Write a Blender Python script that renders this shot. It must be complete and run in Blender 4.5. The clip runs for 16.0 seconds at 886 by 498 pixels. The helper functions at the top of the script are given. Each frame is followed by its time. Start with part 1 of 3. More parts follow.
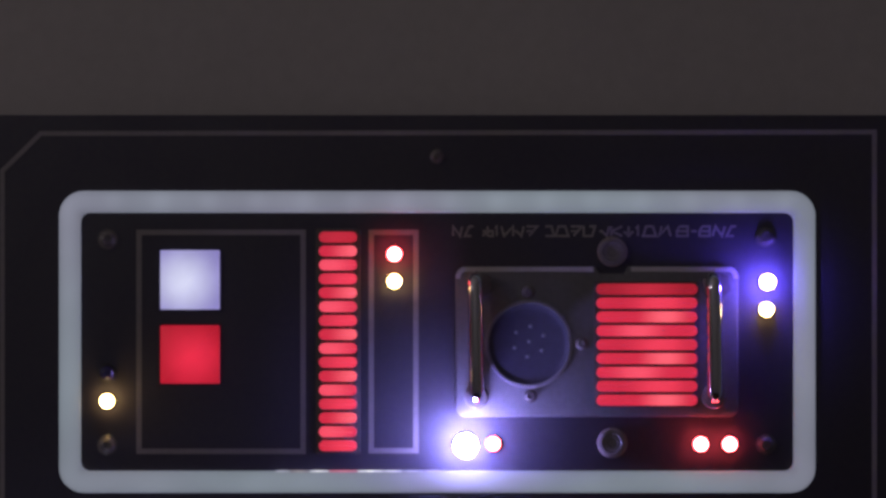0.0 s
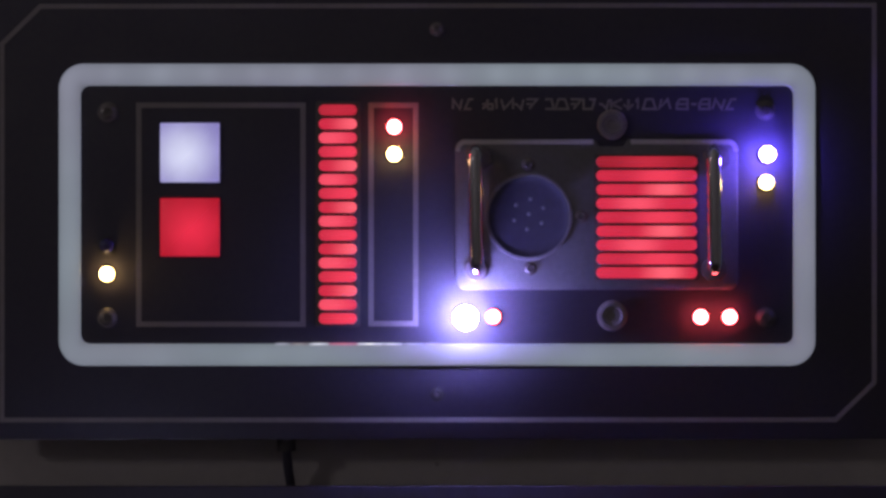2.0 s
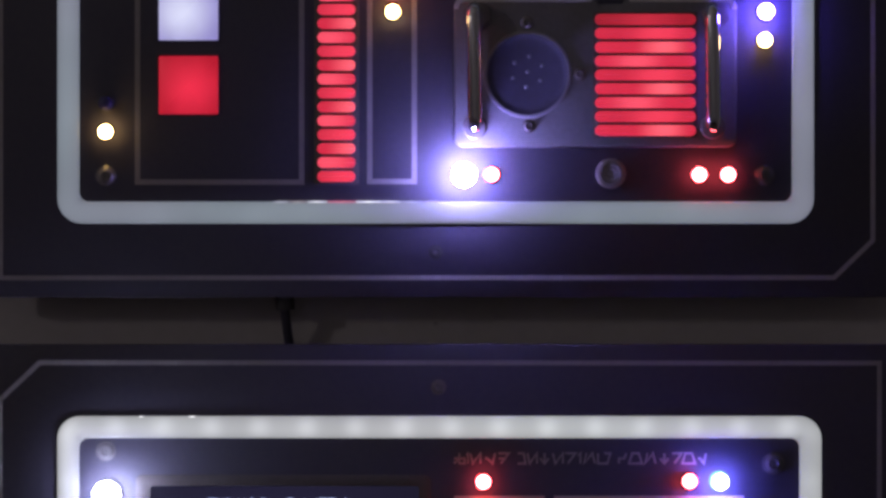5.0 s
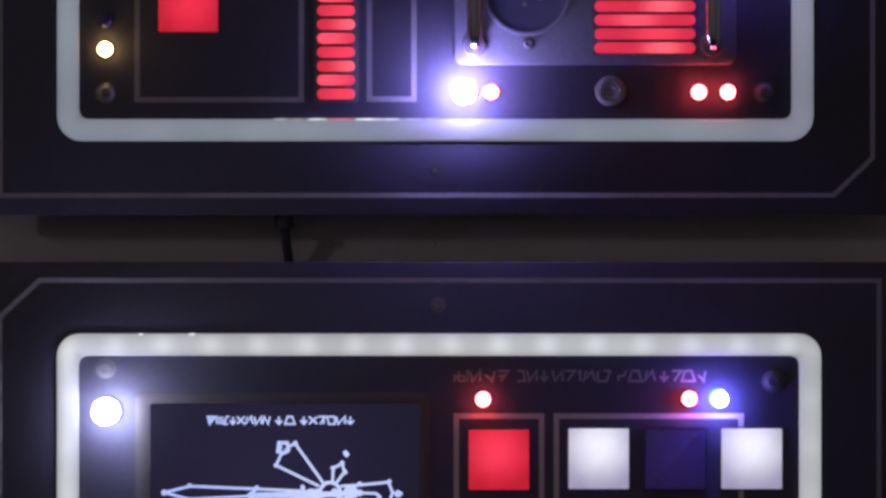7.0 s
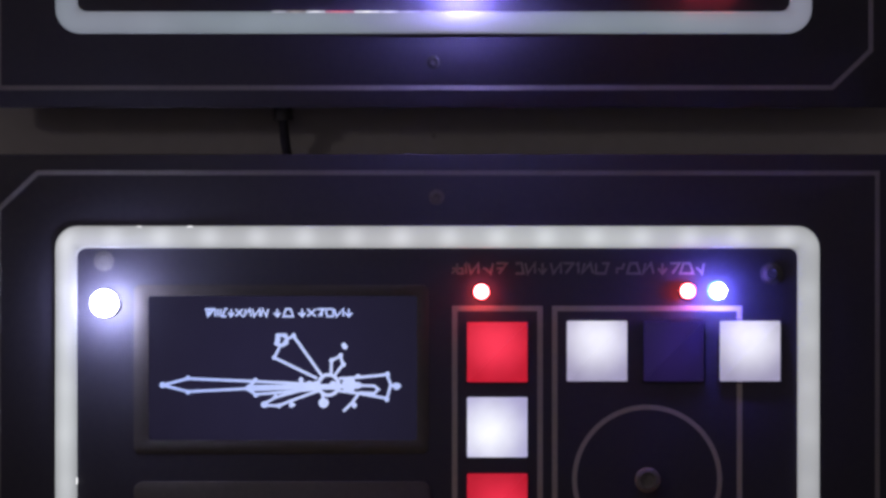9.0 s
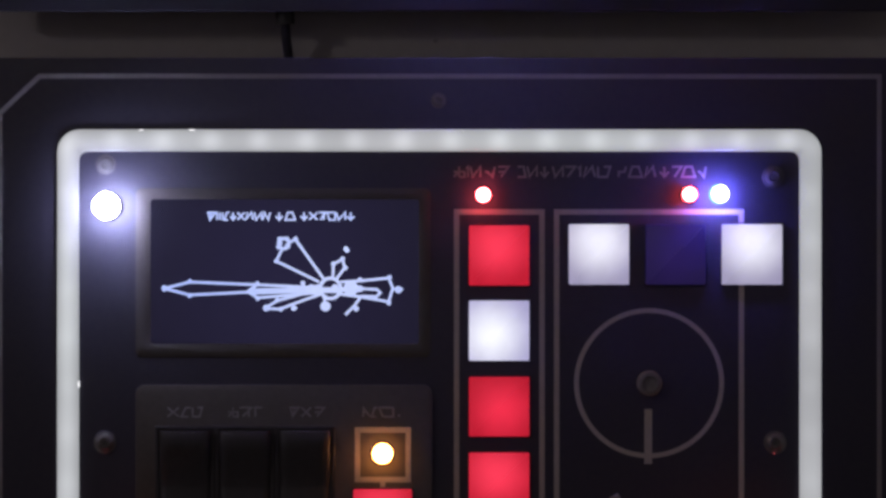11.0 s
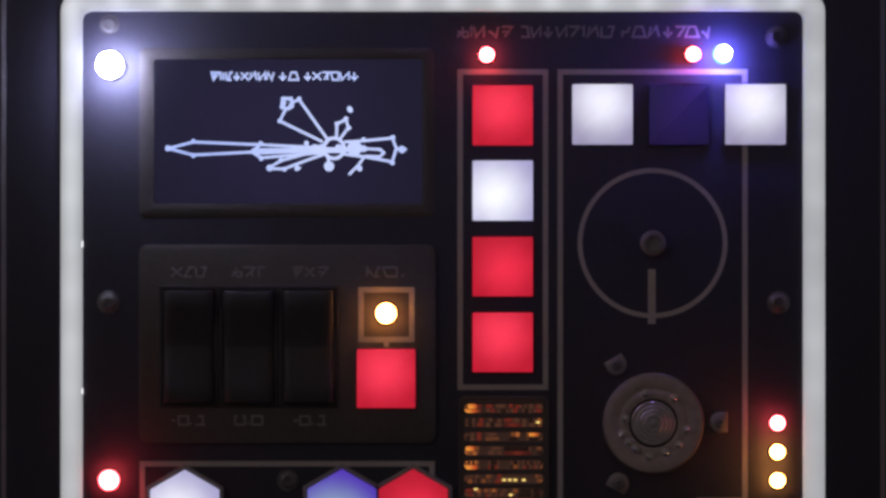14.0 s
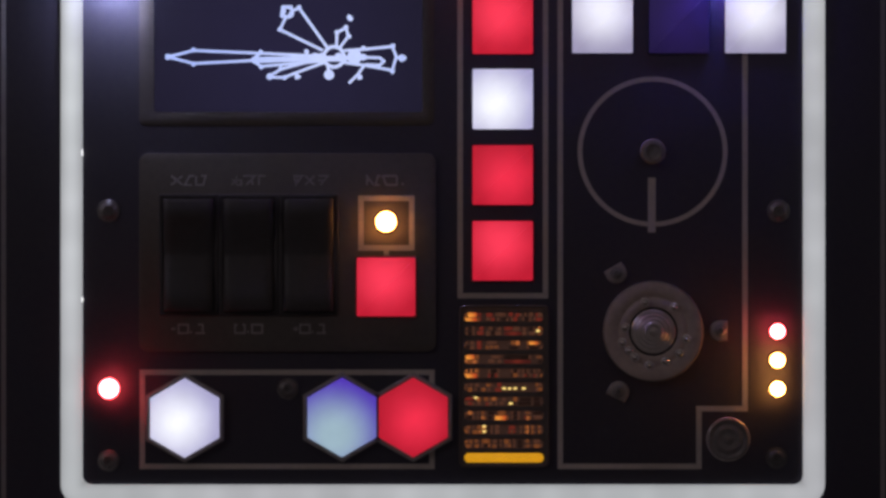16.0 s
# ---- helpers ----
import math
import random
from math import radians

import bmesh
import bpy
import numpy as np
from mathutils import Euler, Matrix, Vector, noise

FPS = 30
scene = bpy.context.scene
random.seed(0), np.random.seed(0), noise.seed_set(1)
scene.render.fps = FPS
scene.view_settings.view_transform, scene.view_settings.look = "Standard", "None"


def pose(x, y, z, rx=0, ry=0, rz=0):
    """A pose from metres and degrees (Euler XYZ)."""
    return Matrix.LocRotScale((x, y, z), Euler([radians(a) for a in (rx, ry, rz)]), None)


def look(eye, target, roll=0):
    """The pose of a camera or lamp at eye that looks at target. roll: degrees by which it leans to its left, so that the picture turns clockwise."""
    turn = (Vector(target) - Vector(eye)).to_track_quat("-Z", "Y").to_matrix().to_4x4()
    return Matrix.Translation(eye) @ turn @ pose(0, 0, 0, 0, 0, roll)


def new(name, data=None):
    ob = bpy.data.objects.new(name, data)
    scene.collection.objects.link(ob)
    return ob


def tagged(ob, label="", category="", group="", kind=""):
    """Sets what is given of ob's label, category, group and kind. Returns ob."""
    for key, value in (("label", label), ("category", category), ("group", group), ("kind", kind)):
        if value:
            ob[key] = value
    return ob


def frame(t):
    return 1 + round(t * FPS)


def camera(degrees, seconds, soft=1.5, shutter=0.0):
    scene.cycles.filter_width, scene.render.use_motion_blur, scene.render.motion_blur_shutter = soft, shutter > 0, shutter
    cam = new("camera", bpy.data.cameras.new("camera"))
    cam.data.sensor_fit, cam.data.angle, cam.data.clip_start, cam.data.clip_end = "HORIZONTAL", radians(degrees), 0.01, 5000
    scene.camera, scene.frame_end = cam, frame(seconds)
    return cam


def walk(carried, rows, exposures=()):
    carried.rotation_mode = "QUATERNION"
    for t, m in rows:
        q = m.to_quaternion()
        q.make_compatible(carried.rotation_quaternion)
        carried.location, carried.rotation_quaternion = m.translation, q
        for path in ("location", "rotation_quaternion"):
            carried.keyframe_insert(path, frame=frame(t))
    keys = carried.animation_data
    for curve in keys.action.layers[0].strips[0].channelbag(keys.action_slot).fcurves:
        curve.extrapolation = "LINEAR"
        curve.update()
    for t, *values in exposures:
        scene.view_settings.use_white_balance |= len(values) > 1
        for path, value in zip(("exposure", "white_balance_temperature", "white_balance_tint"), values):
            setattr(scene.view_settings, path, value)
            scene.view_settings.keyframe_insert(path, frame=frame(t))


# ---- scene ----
import itertools

# The camera slides down past two panels on a wall, about a metre away, through a long lens.
cam = camera(14.0, 16.0, soft=3.0)
K = 0.24 / 1568            # metres in one unit of the panels' drawing
EYE_Z, BACK = 1.3, 0.12 / math.tan(radians(7.0))
PATH = [
    (0.0, 0.000000, 1.300000), (0.3, 0.000050, 1.295876), (0.5, -0.000175, 1.292891), (0.8, -0.000103, 1.287485),
    (1.0, 0.000245, 1.283289), (1.3, 0.000273, 1.276707), (1.5, 0.000270, 1.273207), (1.8, 0.000091, 1.269258),
    (2.0, 0.000045, 1.265573), (2.3, -0.000016, 1.261179), (2.5, 0.000046, 1.259908), (2.8, -0.000006, 1.258363),
    (3.0, 0.000064, 1.257253), (3.3, -0.000014, 1.252647), (3.5, 0.000031, 1.248989), (3.8, 0.000011, 1.244520),
    (4.0, 0.000053, 1.241087), (4.2, 0.000152, 1.238308), (6.3, 0.000624, 1.213557), (6.5, 0.000656, 1.212453),
    (6.8, 0.000447, 1.208066), (7.0, 0.000516, 1.204750), (7.3, 0.000540, 1.199550), (7.5, 0.000519, 1.196489),
    (7.8, 0.000793, 1.193183), (8.0, 0.000792, 1.190412), (8.3, 0.001060, 1.185231), (8.5, 0.001121, 1.182653),
    (8.8, 0.000948, 1.177747), (9.0, 0.000958, 1.175610), (9.2, 0.000821, 1.174480), (11.3, 0.000440, 1.143688),
    (11.5, 0.000438, 1.139992), (11.8, 0.000386, 1.135471), (12.0, 0.000394, 1.132006), (12.3, 0.000385, 1.125848),
    (12.5, 0.000406, 1.123317), (12.8, 0.000245, 1.119948), (13.0, 0.000186, 1.117451), (13.3, 0.000173, 1.115240),
    (13.5, -0.000064, 1.113962), (13.8, -0.000353, 1.113151), (14.0, -0.000521, 1.111521), (14.3, -0.000503, 1.108979),
    (14.5, -0.000516, 1.107325), (14.8, -0.000533, 1.103788), (15.0, -0.000519, 1.100558), (15.3, -0.000565, 1.095839),
    (15.5, -0.000522, 1.092131), (15.8, -0.000568, 1.088624), (16.0, -0.000522, 1.086740),
]
EXPOSURES = [(0.0, 0.0), (4.2, 0.03), (6.3, 0.14), (16.0, 0.14)]
walk(cam, [(t, pose(x, -BACK, z, 90, 0, 0)) for t, x, z in PATH], EXPOSURES)

# ---- light: a dim shaded lamp in the room, off to the left and a little above ----
world = bpy.data.worlds.new("dim_room")
world.use_nodes = True
world.node_tree.nodes["Background"].inputs[0].default_value = (0.9, 0.95, 1.0, 1)
world.node_tree.nodes["Background"].inputs[1].default_value = 0.02
scene.world = world
lamp_data = bpy.data.lights.new("room_lamp", "AREA")
lamp_data.shape, lamp_data.size, lamp_data.energy, lamp_data.color = "DISK", 0.11, 1.62, (1.0, 0.92, 0.95)
room_lamp = new("room_lamp", lamp_data)
room_lamp.matrix_world = look((-1.02, -0.66, 1.56), (-0.38, -0.85, 2.03))


# ---- materials ----
def material(name, colour, rough=0.5, metal=0.0, grain=0.15, bump=0.0, scale=400.0, coat=0.0, spec=0.5):
    """A surface whose colour and roughness vary at two scales, with a fine relief."""
    m = bpy.data.materials.new(name)
    m.use_nodes = True
    n, l = m.node_tree.nodes, m.node_tree.links
    b = n["Principled BSDF"]
    tc = n.new("ShaderNodeTexCoord")
    fine, broad = n.new("ShaderNodeTexNoise"), n.new("ShaderNodeTexNoise")
    fine.inputs["Scale"].default_value, broad.inputs["Scale"].default_value = scale, scale / 14
    fine.inputs["Detail"].default_value = 6
    broad.inputs["Detail"].default_value = 4
    for t in (fine, broad):
        l.new(tc.outputs["Object"], t.inputs["Vector"])
    add = n.new("ShaderNodeMath")
    add.operation = "ADD"
    l.new(fine.outputs["Fac"], add.inputs[0])
    l.new(broad.outputs["Fac"], add.inputs[1])
    mr = n.new("ShaderNodeMapRange")
    mr.inputs["From Min"].default_value, mr.inputs["From Max"].default_value = 0.6, 1.4
    mr.inputs["To Min"].default_value, mr.inputs["To Max"].default_value = 1 - grain, 1 + grain
    l.new(add.outputs[0], mr.inputs["Value"])
    mix = n.new("ShaderNodeVectorMath")
    mix.operation = "SCALE"
    mix.inputs[0].default_value = colour
    l.new(mr.outputs[0], mix.inputs["Scale"])
    l.new(mix.outputs[0], b.inputs["Base Color"])
    r = n.new("ShaderNodeMath")
    r.operation, r.inputs[1].default_value = "MULTIPLY", rough
    l.new(mr.outputs[0], r.inputs[0])
    l.new(r.outputs[0], b.inputs["Roughness"])
    b.inputs["Metallic"].default_value = metal
    b.inputs["Coat Weight"].default_value = coat
    b.inputs["Specular IOR Level"].default_value = spec
    if bump:
        bp = n.new("ShaderNodeBump")
        bp.inputs["Strength"].default_value, bp.inputs["Distance"].default_value = bump, 0.0004
        l.new(fine.outputs["Fac"], bp.inputs["Height"])
        l.new(bp.outputs[0], b.inputs["Normal"])
    return m


def glowing(name, core, edge, strength, radius, spot=(0.0, 0.0), start=0.0, body=(0.12, 0.12, 0.12), rough=0.35):
    """A backlit diffuser: strongest over its lamp at spot (in units of the drawing), fading to the edge colour at radius."""
    m = bpy.data.materials.new(name)
    m.use_nodes = True
    n, l = m.node_tree.nodes, m.node_tree.links
    b = n["Principled BSDF"]
    b.inputs["Base Color"].default_value = (*body, 1)
    b.inputs["Roughness"].default_value = rough
    tc, sub, sc, ln = n.new("ShaderNodeTexCoord"), n.new("ShaderNodeVectorMath"), n.new("ShaderNodeVectorMath"), n.new("ShaderNodeVectorMath")
    sub.operation, sc.operation, ln.operation = "SUBTRACT", "MULTIPLY", "LENGTH"
    sub.inputs[1].default_value = (spot[0] * K, 0, -spot[1] * K)
    sc.inputs[1].default_value = (1 / (radius * K), 0, 1 / (radius * K))
    l.new(tc.outputs["Object"], sub.inputs[0])
    l.new(sub.outputs[0], sc.inputs[0])
    l.new(sc.outputs[0], ln.inputs[0])
    mr = n.new("ShaderNodeMapRange")
    mr.interpolation_type = "SMOOTHSTEP"
    mr.inputs["From Min"].default_value = start
    l.new(ln.outputs["Value"], mr.inputs["Value"])
    noise_tex = n.new("ShaderNodeTexNoise")
    noise_tex.inputs["Scale"].default_value = 220
    l.new(tc.outputs["Object"], noise_tex.inputs["Vector"])
    mix = n.new("ShaderNodeMix")
    mix.data_type = "RGBA"
    mix.inputs[6].default_value, mix.inputs[7].default_value = (*core, 1), (*edge, 1)
    l.new(mr.outputs[0], mix.inputs[0])
    l.new(mix.outputs[2], b.inputs["Emission Color"])
    st = n.new("ShaderNodeMapRange")
    st.inputs["To Min"].default_value, st.inputs["To Max"].default_value = strength * 0.9, strength * 1.1
    l.new(noise_tex.outputs["Fac"], st.inputs["Value"])
    l.new(st.outputs[0], b.inputs["Emission Strength"])
    return m


def rail_material(name, colours, strength, ripple, period, middle, half, bend, uneven=0.4):
    """A frosted light rail over a row of small lamps: brightest along its middle line, with a soft spot over each lamp.
    middle, half and bend: the centre, half size and corner radius of the rail's middle line, in units of the drawing."""
    m = bpy.data.materials.new(name)
    m.use_nodes = True
    n, l = m.node_tree.nodes, m.node_tree.links
    b = n["Principled BSDF"]
    b.inputs["Base Color"].default_value = (0.11, 0.11, 0.11, 1)
    b.inputs["Roughness"].default_value = 0.45

    def maths(op, x, y=None, z=None):
        node = n.new("ShaderNodeMath")
        node.operation = op
        for slot_in, v in zip(node.inputs, (x, y, z)):
            if isinstance(v, (int, float)):
                slot_in.default_value = v
            elif v is not None:
                l.new(v, slot_in)
        return node.outputs[0]

    tc, sep = n.new("ShaderNodeTexCoord"), n.new("ShaderNodeSeparateXYZ")
    l.new(tc.outputs["Object"], sep.inputs[0])
    x = maths("MULTIPLY_ADD", sep.outputs["X"], 1 / K, -middle[0])
    z = maths("MULTIPLY_ADD", sep.outputs["Z"], -1 / K, -middle[1])
    # how far a place lies from the rail's middle line, 1 at its edges
    qx = maths("SUBTRACT", maths("ABSOLUTE", x), half[0] - bend)
    qz = maths("SUBTRACT", maths("ABSOLUTE", z), half[1] - bend)
    px, pz = maths("MAXIMUM", qx, 0.0), maths("MAXIMUM", qz, 0.0)
    out = maths("SQRT", maths("ADD", maths("MULTIPLY", px, px), maths("MULTIPLY", pz, pz)))
    away = maths("DIVIDE", maths("SUBTRACT", maths("ADD", out, maths("MINIMUM", maths("MAXIMUM", qx, qz), 0.0)), bend), 19.5)
    away = maths("MULTIPLY", away, away)
    spots = []
    for axis, phase in ((x, 0.0), (z, 0.25)):
        wave = maths("SINE", maths("MULTIPLY_ADD", axis, math.tau / period, math.tau * phase))
        spots.append(maths("POWER", maths("MULTIPLY_ADD", wave, 0.5, 0.5), 2.0))
    spot = maths("MULTIPLY_ADD", spots[1], 0.35, spots[0])
    spot = maths("MULTIPLY", spot, maths("MULTIPLY_ADD", away, -0.75, 1.0))
    spot = maths("MULTIPLY", spot, maths("MULTIPLY_ADD", z, -0.4 / half[1], 0.6))      # the lower run lies farther from its lamps
    broad, tint = n.new("ShaderNodeTexNoise"), n.new("ShaderNodeTexNoise")
    broad.inputs["Scale"].default_value, tint.inputs["Scale"].default_value = 38, 14
    for t in (broad, tint):
        t.inputs["Detail"].default_value = 1
        l.new(tc.outputs["Object"], t.inputs["Vector"])
    level = maths("MULTIPLY_ADD", spot, ripple, 1 - uneven / 2 - 0.45 * ripple)
    level = maths("MULTIPLY_ADD", broad.outputs["Fac"], uneven, level)
    level = maths("MULTIPLY", level, maths("MULTIPLY_ADD", maths("POWER", away, 1.5), -0.22, 1.06))
    l.new(maths("MULTIPLY", level, strength), b.inputs["Emission Strength"])
    mr, mix = n.new("ShaderNodeMapRange"), n.new("ShaderNodeMix")
    mr.inputs["From Min"].default_value, mr.inputs["From Max"].default_value = 0.38, 0.62
    l.new(tint.outputs["Fac"], mr.inputs["Value"])
    mix.data_type = "RGBA"
    mix.inputs[6].default_value, mix.inputs[7].default_value = (*colours[0], 1), (*colours[1], 1)
    l.new(mr.outputs[0], mix.inputs[0])
    l.new(mix.outputs[2], b.inputs["Emission Color"])
    return m


wall_paint = material("wall_paint", (0.52, 0.48, 0.47), 0.7, grain=0.07, bump=0.25, scale=260)
room_paint = material("room_paint", (0.78, 0.77, 0.78), 0.8, grain=0.05, scale=60)
floor_wood = material("floor_wood", (0.16, 0.11, 0.07), 0.5, grain=0.25, scale=40)
black_sheet = material("black_sheet", (0.033, 0.027, 0.052), 0.70, spec=1.0, grain=0.22, bump=0.08, scale=520)
black_box = material("black_box", (0.018, 0.018, 0.019), 0.7, grain=0.2)
line_paint = material("line_paint", (0.60, 0.51, 0.46), 0.70, grain=0.16, scale=700, spec=1.0)
grey_plate = material("grey_plate", (0.185, 0.175, 0.195), 0.6, 0.1, grain=0.2, bump=0.06, scale=600)
brown_plate = material("brown_plate", (0.128, 0.11, 0.098), 0.6, grain=0.18, bump=0.08, scale=600)
bezel_plastic = material("bezel_plastic", (0.115, 0.100, 0.092), 0.75, grain=0.2)
black_plastic = material("black_plastic", (0.046, 0.042, 0.045), 0.45, grain=0.2)
rocker_black = material("rocker_black", (0.062, 0.054, 0.056), 0.45, grain=0.2)
socket_plastic = material("socket_plastic", (0.092, 0.086, 0.130), 0.55, grain=0.2)
lip_grey = material("lip_grey", (0.30, 0.28, 0.31), 0.5, grain=0.12)
hex_rim = material("hex_rim", (0.38, 0.34, 0.335), 0.5, grain=0.15)
border_paint = material("border_paint", (0.29, 0.26, 0.262), 0.70, grain=0.2, scale=700, spec=1.0)
stud_grey = material("stud_grey", (0.22, 0.195, 0.20), 0.12, grain=0.2, scale=900, coat=0.5)
sign_paint = material("sign_paint", (0.36, 0.325, 0.325), 0.6, grain=0.3, scale=1200)
grille_plastic = material("grille_plastic", (0.13, 0.10, 0.09), 0.45, grain=0.2)
lit_edge = material("lit_edge", (0.62, 0.58, 0.6), 0.4, grain=0.12)
rim_plastic = material("rim_plastic", (0.11, 0.10, 0.102), 0.5, grain=0.2)
dark_steel = material("dark_steel", (0.21, 0.185, 0.185), 0.2, 0.15, grain=0.25, scale=900, coat=0.5)
steel = material("steel", (0.27, 0.25, 0.245), 0.28, 0.3, grain=0.2, scale=900)
chrome = material("chrome", (0.62, 0.61, 0.64), 0.13, 1.0, grain=0.05)
dial_plastic = material("dial_plastic", (0.53, 0.40, 0.365), 0.18, 0.0, grain=0.2, scale=500)
stud_clear = material("stud_clear", (0.75, 0.68, 0.65), 0.06, 0.9, grain=0.1, scale=500, coat=0.6)
dull_ring = material("dull_ring", (0.40, 0.34, 0.33), 0.13, 0.25, grain=0.15, scale=900)
brushed_hub = material("brushed_hub", (0.56, 0.49, 0.46), 0.40, 0.6, grain=0.1, scale=900)
recess_black = material("recess_black", (0.006, 0.006, 0.007), 0.6, grain=0.2)
cable_rubber = material("cable_rubber", (0.045, 0.04, 0.06), 0.6, grain=0.2)
pin_metal = material("pin_metal", (0.34, 0.33, 0.36), 0.3, 0.0)
# the brown light behind the window's slots, put into the board as glow
glow_board = glowing("glow_board", (0.026, 0.011, 0.0075), (0.016, 0.007, 0.005), 1.0, 150, body=(0.12, 0.08, 0.065))

rail_cool = rail_material("rail_cool", ((0.71, 0.83, 0.97), (0.76, 0.765, 1.0)), 0.262, 0.13, 85, (803.75, 401.25), (649.75, 247.75), 24.5, 0.5)
rail_white = rail_material("rail_white", ((0.93, 0.965, 1.0), (0.94, 0.945, 1.0)), 0.450, 0.36, 85, (810.25, 665.5), (656.75, 519.0), 20.5)
screen_face = glowing("screen_face", (0.021, 0.018, 0.052), (0.014, 0.012, 0.030), 0.72, 330, body=(0.01, 0.01, 0.014), rough=0.2)
screen_ink = glowing("screen_ink", (0.56, 0.64, 1.0), (0.40, 0.50, 0.95), 0.92, 240)


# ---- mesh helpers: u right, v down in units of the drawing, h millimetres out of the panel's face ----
def at(u, v, h=0.0):
    return Vector((u * K, -h * 0.001, -v * K))


def place(u, v, h=0.0):
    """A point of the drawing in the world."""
    return Vector(((u - 784) * K, -h * 0.001, EYE_Z - (v - 441) * K))


def thing(name, u, v, h, label, category, group=""):
    ob = new(name)
    ob.empty_display_size = 0.005
    ob.location = place(u, v, h)
    return tagged(ob, label, category, group)


def part(name, bm, mat, parent, label="", kind=""):
    bmesh.ops.recalc_face_normals(bm, faces=bm.faces)
    me = bpy.data.meshes.new(name)
    bm.to_mesh(me)
    bm.free()
    me.materials.append(mat)
    for p in me.polygons:
        p.use_smooth = True
    me.set_sharp_from_angle(angle=radians(38))
    ob = new(name, me)
    ob.parent = parent
    return tagged(ob, label, kind=kind)


def rounded(u0, v0, u1, v1, r, seg=7):
    r = max(r, 0.01)
    pts = []
    for cu, cv, a0 in ((u1 - r, v0 + r, -90), (u1 - r, v1 - r, 0), (u0 + r, v1 - r, 90), (u0 + r, v0 + r, 180)):
        for i in range(seg + 1):
            a = radians(a0 + 90 * i / seg)
            pts.append((cu + r * math.cos(a), cv + r * math.sin(a)))
    return pts


def circle(cu, cv, r, seg=32, turn=0.0):
    return [(cu + r * math.cos(math.tau * i / seg + turn), cv + r * math.sin(math.tau * i / seg + turn)) for i in range(seg)]


def shrink(poly, d):
    """The outline moved inwards by d, corner by corner (outlines run clockwise on the panel)."""
    out, n = [], len(poly)
    for i in range(n):
        p, q, s = Vector(poly[i - 1]), Vector(poly[i]), Vector(poly[(i + 1) % n])
        a, b = (q - p), (s - q)
        if a.length < 1e-6 or b.length < 1e-6:
            a = b = s - p
        a, b = a.normalized(), b.normalized()
        na, nb = Vector((-a.y, a.x)), Vector((-b.y, b.x))
        m = (na + nb)
        m = m.normalized() if m.length > 1e-6 else na
        q2 = q + m * (d / max(0.4, m.dot(na)))
        out.append((q2.x, q2.y))
    return out


def prism(bm, poly, h0, h1, edge=0.0, edge_h=None):
    """A slab over an outline from h0 to h1, its front edge eased by edge."""
    edge_h = edge * K * 1000 if edge_h is None else edge_h
    rings = [[(p, h0) for p in poly]]
    if edge:
        rings += [[(p, h1 - edge_h) for p in poly], [(p, h1 - edge_h * 0.3) for p in shrink(poly, edge * 0.3)], [(p, h1) for p in shrink(poly, edge)]]
    else:
        rings += [[(p, h1) for p in poly]]
    vs = [[bm.verts.new(at(*p, h)) for p, h in ring] for ring in rings]
    n = len(poly)
    for a, b in zip(vs, vs[1:]):
        for i in range(n):
            bm.faces.new((a[i], a[(i + 1) % n], b[(i + 1) % n], b[i]))
    bm.faces.new(vs[-1])
    bm.faces.new(vs[0][::-1])
    return bm


def loop_frame(bm, outer, inner, h0, h1, edge=0.0):
    """A closed frame between two outlines with as many corners, with eased front edges."""
    eh = edge * K * 1000
    prof = [(outer, h0), (outer, h1 - eh)]
    if edge:
        prof += [(shrink(outer, edge * 0.35), h1 - eh * 0.35), (shrink(outer, edge), h1), (shrink(inner, -edge), h1), (shrink(inner, -edge * 0.35), h1 - eh * 0.35)]
        prof += [(inner, h1 - eh)]
    else:
        prof += [(inner, h1)]
    prof += [(inner, h0)]
    vs = [[bm.verts.new(at(*p, h)) for p in poly] for poly, h in prof]
    n = len(outer)
    for a, b in zip(vs, vs[1:] + vs[:1]):
        for i in range(n):
            bm.faces.new((a[i], a[(i + 1) % n], b[(i + 1) % n], b[i]))
    return bm


def lathe(bm, profile, cu=0.0, cv=0.0, seg=32):
    """A turned shape about an axis out of the panel; profile of radius (units) and height (mm), back to front."""
    rings = []
    for r, h in profile:
        if r <= 0:
            rings.append([bm.verts.new(at(cu, cv, h))])
        else:
            rings.append([bm.verts.new(at(u, v, h)) for u, v in circle(cu, cv, r, seg)])
    for a, b in zip(rings, rings[1:]):
        for i in range(seg):
            if len(a) > 1 and len(b) > 1:
                bm.faces.new((a[i], a[(i + 1) % seg], b[(i + 1) % seg], b[i]))
            elif len(a) > 1:
                bm.faces.new((a[i], a[(i + 1) % seg], b[0]))
            elif len(b) > 1:
                bm.faces.new((a[0], b[(i + 1) % seg], b[i]))
    return bm


def tube(bm, pts, r, seg=14):
    """A round bar along points in metres (local)."""
    pts = [Vector(p) for p in pts]
    rings = []
    for i, p in enumerate(pts):
        d = (pts[min(i + 1, len(pts) - 1)] - pts[max(i - 1, 0)]).normalized()
        s = d.cross(Vector((1, 0, 0)))
        if s.length < 0.05:
            s = d.cross(Vector((0, 0, 1)))
        s.normalize()
        w = d.cross(s)
        rings.append([bm.verts.new(p + r * (math.cos(math.tau * k / seg) * s + math.sin(math.tau * k / seg) * w)) for k in range(seg)])
    for a, b in zip(rings, rings[1:]):
        for k in range(seg):
            bm.faces.new((a[k], a[(k + 1) % seg], b[(k + 1) % seg], b[k]))
    bm.faces.new(rings[0][::-1])
    bm.faces.new(rings[-1])
    return bm


